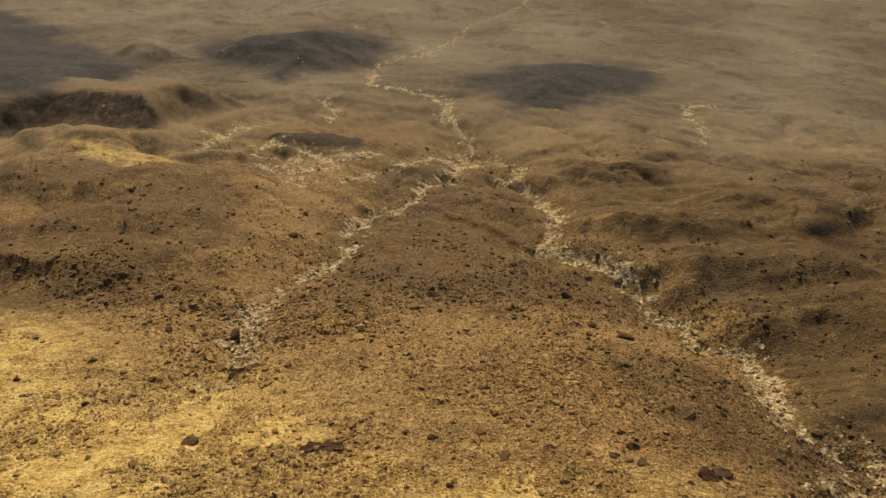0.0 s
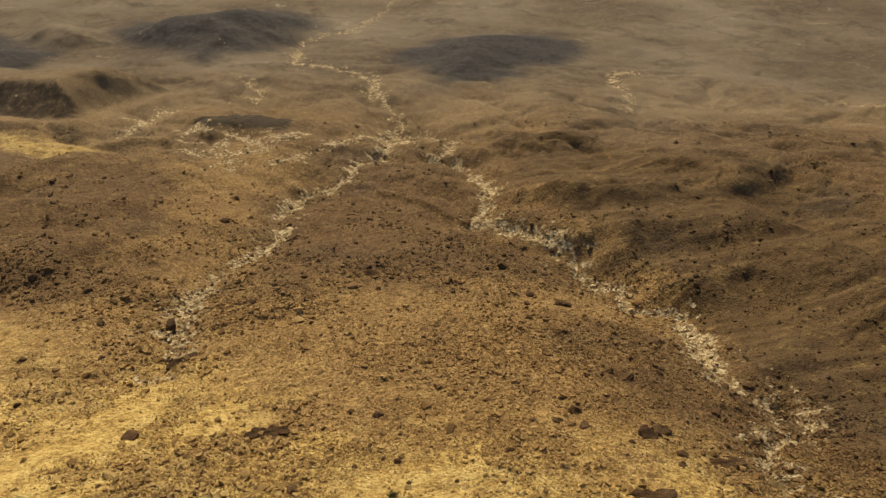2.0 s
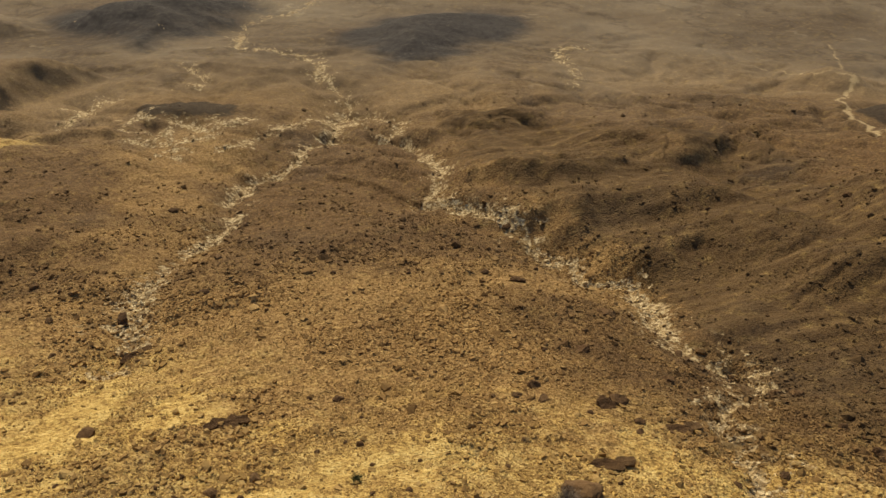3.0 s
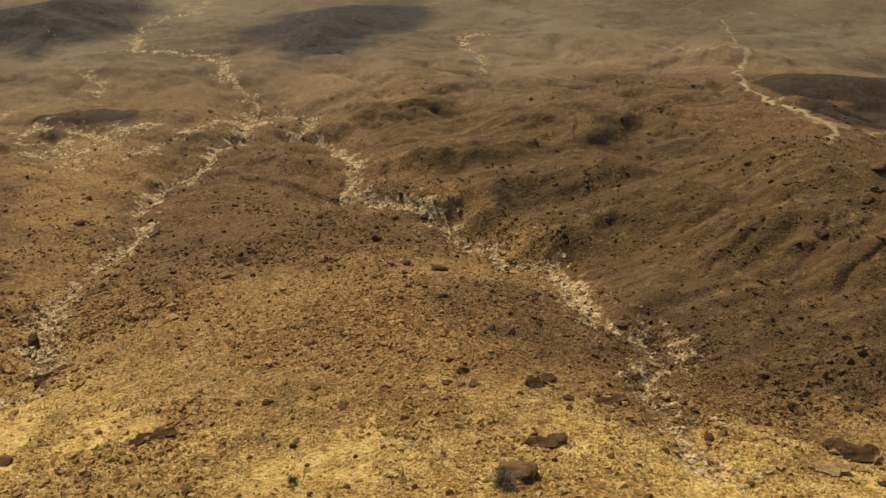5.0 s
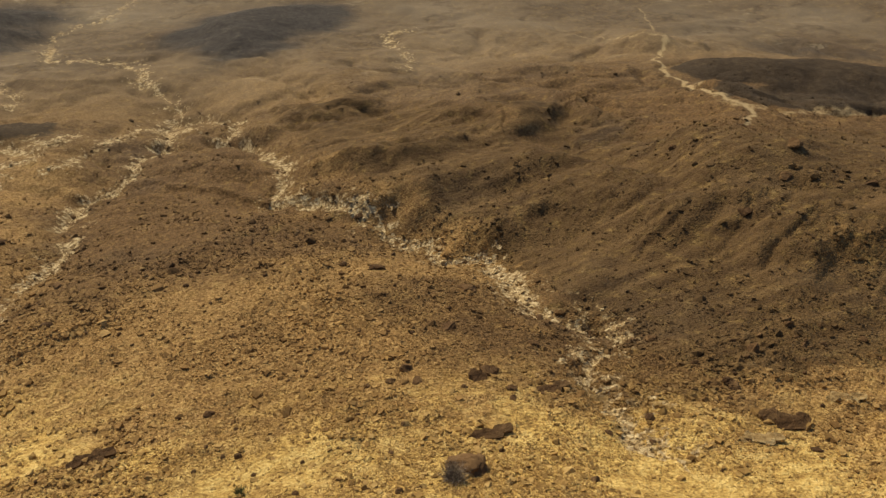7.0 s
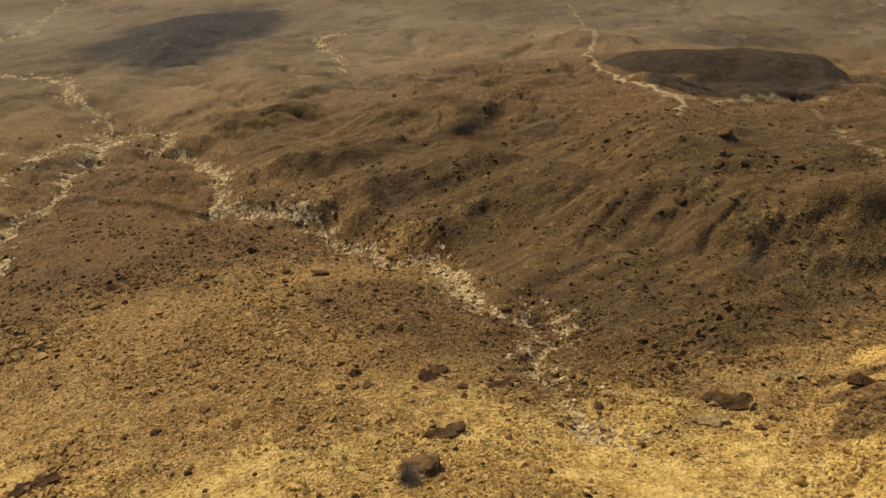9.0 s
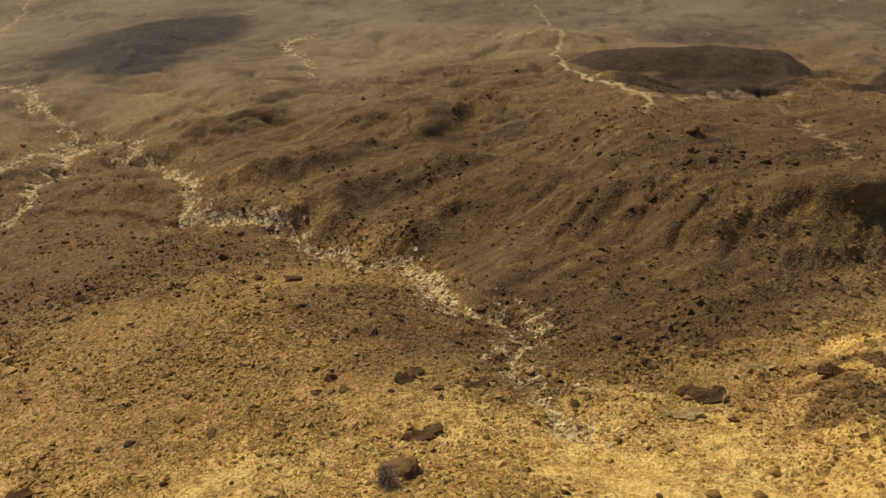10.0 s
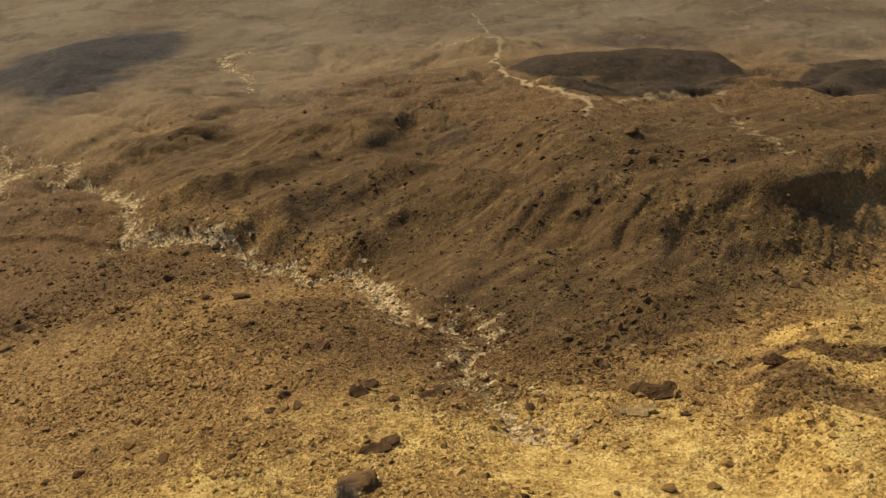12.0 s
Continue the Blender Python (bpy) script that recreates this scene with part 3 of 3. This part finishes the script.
# ---- boulders ----
def boulder_mesh(seed, detail):
    """A weathered block: a sphere cut by a few planes, dented and roughened."""
    rng = random.Random(seed)
    bm = bmesh.new()
    bmesh.ops.create_icosphere(bm, subdivisions=detail, radius=1.0)
    cuts = []
    for _ in range(10):
        d = Vector((rng.gauss(0, 1), rng.gauss(0, 1), rng.gauss(0, 0.8))).normalized()
        cuts.append((d, rng.uniform(0.52, 0.86)))
    off = Vector((seed * 3.7, seed * 1.3, 0))
    for v in bm.verts:
        p = v.co.copy()
        for d, k in cuts:
            over = p.dot(d) - k
            if over > 0:
                p -= d * over
        p *= 1 + 0.2 * noise.noise(p * 1.7 + off) + 0.11 * noise.noise(p * 4.3 + off) + 0.07 * noise.noise(p * 9 + off)
        v.co = p
    widest = max(max(abs(v.co.x) for v in bm.verts), 0.3)
    for v in bm.verts:
        v.co /= widest * 2
    me = bpy.data.meshes.new("boulder")
    bm.to_mesh(me)
    bm.free()
    me.materials.append(BOULDER)
    return me


BOULDER_MESHES = [boulder_mesh(k, 4) for k in range(10)]
SMALL_MESHES = [boulder_mesh(k + 20, 2) for k in range(10)]


def ground_height(x, y):
    return float(survey(np.array([float(x)]), np.array([float(y)]))["z"][0])


def boulder(x, y, width, squash, turn, shape, label, group, meshes=BOULDER_MESHES):
    ob = new("boulder", meshes[shape])
    tall = width * squash
    ob.matrix_world = Matrix.Translation((x, y, ground_height(x, y) + tall * 0.06)) @ Euler((0.15 * math.sin(turn * 3), 0.15 * math.cos(turn * 2), turn)).to_matrix().to_4x4() @ Matrix.Diagonal((width, width * 0.85, tall, 1))
    return tagged(ob, label, "boulder", group)


# x, y, width, height to width
LANDMARK_BOULDERS = [
    (-59, 108, 2.0, 0.50),
    (-39, 123, 4.6, 0.50),
    (-58, 138, 2.6, 0.50),
    (-24, 146, 3.4, 0.50),
    (-47, 109, 1.9, 0.50),
    (-15, 77, 1.9, 0.50),
    (30, 90, 1.6, 0.50),
    (47, 108, 5.4, 0.40),
    (25, 74, 2.5, 0.50),
    (35, 73, 3.7, 0.50),
    (45.9, 80.6, 2.6, 0.50),
    (35, 125, 4.4, 0.50),
    (-51, 122, 2.3, 0.50),
    (-39, 184, 3.8, 0.50),
    (22.8, 52, 6.6, 0.55),
    (33, 72, 3.4, 0.50),
    (62.7, 79.2, 3.4, 0.60),
    (64.9, 77.3, 3.4, 0.60),
    (65, 60, 2.9, 0.90),
    (64, 66, 2.1, 0.50),
    (22, 76, 1.8, 0.50),
    (55, 95, 3.1, 0.50),
    (36, 68, 2.0, 0.50),
    (14, 150, 3.9, 0.35),
    (41, 159, 3.5, 0.50),
    (36, 90, 3.1, 0.50),
    (130, 120, 5.7, 0.50),
    (115, 142, 3.9, 0.50),
    (120, 111, 4.3, 0.50),
    (134, 102, 3.6, 0.50),
    (65, 59, 2.9, 0.50),
    (64, 44, 2.0, 0.40),
    (50, 57, 2.0, 0.50),
    (97, 43, 2.3, 0.40),
    (118, 63, 3.5, 0.50),
    (104, 104, 3.7, 0.50),
]
for k, (bx0, by0, bw, bs) in enumerate(LANDMARK_BOULDERS):
    kind_of = "large dark brown weathered boulder" if bw > 3 else "dark brown angular boulder"
    boulder(bx0, by0, bw * 0.8, bs, k * 1.7, k % 10, kind_of + " half sunk in the stony slope", "large boulders")


def scattered_boulders(count, seed):
    rng = np.random.default_rng(seed)
    n = count * 40
    a, r = np.radians(rng.uniform(-36, 70, n)), 52 * (210 / 52) ** rng.random(n)
    x, y = r * np.sin(a), r * np.cos(a)
    got = survey(x, y)
    near_gully = smooth((10 - np.minimum(line_distance(x, y, GULLY_EAST), line_distance(x, y, GULLY_WEST))) / 10)
    keep = np.flatnonzero(rng.random(n) < 0.03 + 0.25 * got["crag"] + 0.22 * near_gully)[:count]
    for k in keep:
        w = 0.7 + 0.4 * rng.pareto(3.0)
        where = "among pale gully gravel" if got["wadi"][k] > 0.3 else "on yellow sandy ground" if got["yellow"][k] > 0.5 else "on the brown rubble slope"
        boulder(float(x[k]), float(y[k]), float(min(w, 3.0)), float(rng.uniform(0.5, 0.85)), float(rng.uniform(0, 6.28)), int(rng.integers(10)), "rough brown boulder lying " + where, "scattered boulders", SMALL_MESHES)


scattered_boulders(285, 21)


# ---- rock slabs cropping out ----
def slab_mesh(seed, size):
    rng = random.Random(seed)
    bm = bmesh.new()
    bmesh.ops.create_cube(bm, size=1.0)
    bmesh.ops.subdivide_edges(bm, edges=bm.edges[:], cuts=4, use_grid_fill=True)
    for v in bm.verts:
        p = v.co
        q = Vector((p.x * size[0], p.y * size[1], p.z * size[2]))
        pinch = 1 - 0.35 * max(0, abs(p.x) + abs(p.y) - 0.6)
        q.x, q.y = q.x * pinch, q.y * pinch
        q += noise.noise_vector(q * 0.8 + Vector((seed * 5.1, 0, 0))) * 0.28 * size[2] + noise.noise_vector(q * 2.5 + Vector((0, seed * 2.3, 0))) * 0.10
        v.co = q
    me = bpy.data.meshes.new("slab")
    bm.to_mesh(me)
    bm.free()
    return me


def outcrop(x, y, tilt, turn, slabs, material, label):
    """Tilted rock beds, each slab a part."""
    base = new("rock_outcrop")
    base.matrix_world = Matrix.Translation((x, y, ground_height(x, y))) @ Euler((radians(tilt), 0, radians(turn))).to_matrix().to_4x4()
    tagged(base, label, "rock outcrop", "rock outcrops")
    for k, (px, py, pz, sx, sy, sz) in enumerate(slabs):
        ob = new("slab", slab_mesh(int(abs(x)) * 7 + k, (sx, sy, sz)))
        ob.data.materials.append(material)
        ob.parent = base
        ob.matrix_local = pose(px, py, pz, 0, 0, 13 * (k % 3) - 10)
    return base


BEDS = [(0, 0, 0.2, 5.2, 2.4, 0.7), (0.5, -0.5, 0.75, 3.9, 1.8, 0.5), (-1.9, 0.9, 0.35, 2.4, 1.6, 0.6), (2.3, 0.6, 0.2, 1.8, 1.3, 0.6)]
LOW_BEDS = [(0, 0, 0.1, 3.6, 1.3, 0.6), (1.9, 0.5, 0.1, 2.2, 1.1, 0.5), (-1.6, -0.4, 0.2, 1.7, 1.0, 0.7)]
outcrop(65, 50, 14, -25, BEDS, BOULDER, "dark tilted sandstone beds breaking out of yellow ground")
outcrop(81, 43, 35, -62, LOW_BEDS, BOULDER, "dark broken rock step at the edge of a yellow ledge")
outcrop(41, 67, 8, -10, LOW_BEDS, BOULDER, "row of dark brown rock slabs on the slope")
outcrop(-34, 108, 14, 20, LOW_BEDS, BOULDER, "dark rock lip over a small hollow in yellow sand")
outcrop(-15.5, 75, 8, -5, LOW_BEDS, BOULDER, "low dark broken slabs on tan gravel")
outcrop(28, 58, 10, -12, LOW_BEDS, BOULDER, "small brown rock ledge uphill of a large boulder")
outcrop(59, 48, 6, -30, LOW_BEDS, PALE_ROCK, "pale cream limestone slab flush with the ground")
outcrop(77, 52, 10, -30, LOW_BEDS, PALE_ROCK, "pale weathered limestone bed beside dark rubble")
outcrop(48, 65, 20, -20, LOW_BEDS, PALE_ROCK, "pale grey limestone ribs in the gully head")


# ---- dry shrub beside the large boulder, and a small green one ----
def twig_material(name, low, high):
    n = Nodes(name)
    return n.done(n.ramp(n.noise(6.0, 3), [(0.35, low), (0.65, high)]), rough=0.9)


def shrub(x, y, radius, height, twigs, material, label, seed):
    rng = random.Random(seed)
    root = new("shrub")
    root.location = (x, y, ground_height(x, y) + 0.05)
    tagged(root, label, "shrub")
    for part_name, count, low in (("branches", twigs, 0.0), ("twigs", twigs * 3, 0.35)):
        bm = bmesh.new()
        for _ in range(count):
            a, lean = rng.uniform(0, 6.283), rng.uniform(0.1, 1.0)
            p = Vector((math.cos(a), math.sin(a), 0)) * radius * low * lean + Vector((0, 0, height * low * 0.6))
            d = Vector((math.cos(a) * lean * radius, math.sin(a) * lean * radius, height * rng.uniform(0.5, 1.0))) * (1 - low * 0.5)
            thick = 0.05 if low == 0 else 0.03
            last = None
            for step in range(4):
                u = step / 3
                c = p + d * u + Vector((rng.uniform(-1, 1), rng.uniform(-1, 1), rng.uniform(-1, 1))) * 0.12 * radius * (step > 0)
                t = thick * (1.15 - u)
                ring = [bm.verts.new(c + Vector((math.cos(q) * t, math.sin(q) * t, 0))) for q in (0, 2.1, 4.2)]
                if last:
                    for m in range(3):
                        bm.faces.new((last[m], last[(m + 1) % 3], ring[(m + 1) % 3], ring[m]))
                last = ring
        me = bpy.data.meshes.new(part_name)
        bm.to_mesh(me)
        bm.free()
        me.materials.append(material)
        ob = new(part_name, me)
        ob.parent = root
    return root


DRY_TWIG = twig_material("dry_twig", (0.07, 0.05, 0.036), (0.30, 0.24, 0.18))
GREEN_TWIG = twig_material("green_twig", (0.06, 0.065, 0.025), (0.14, 0.14, 0.06))
shrub(20.6, 50.4, 1.7, 1.2, 110, DRY_TWIG, "dry grey leafless shrub at the foot of a boulder", 3)
shrub(0, 58, 0.9, 0.8, 40, GREEN_TWIG, "small sparse olive-green desert shrub on sand", 4)


# ---- loose stones ----
rubble("loose_stones", "brown angular stones strewn over the slope", 72000, 5, (46, 300), slope_weight, (0.23, 0.22), (BLOCK, BLOCK_FACES))
rubble("gravel", "fine tan and brown gravel over the near slope", 80000, 8, (46, 125), gravel_weight, (0.08, 0.15), (WEDGE, WEDGE_FACES))
rubble("crag_stones", "dark broken rocks along the craggy ledges", 10000, 7, (48, 300), crag_weight, (0.38, 0.28))
rubble("gully_stones", "pale and brown stones choking the dry gullies", 10000, 6, (48, 400), lambda x, y, got: got["wadi"] ** 1.2, (0.3, 0.2))
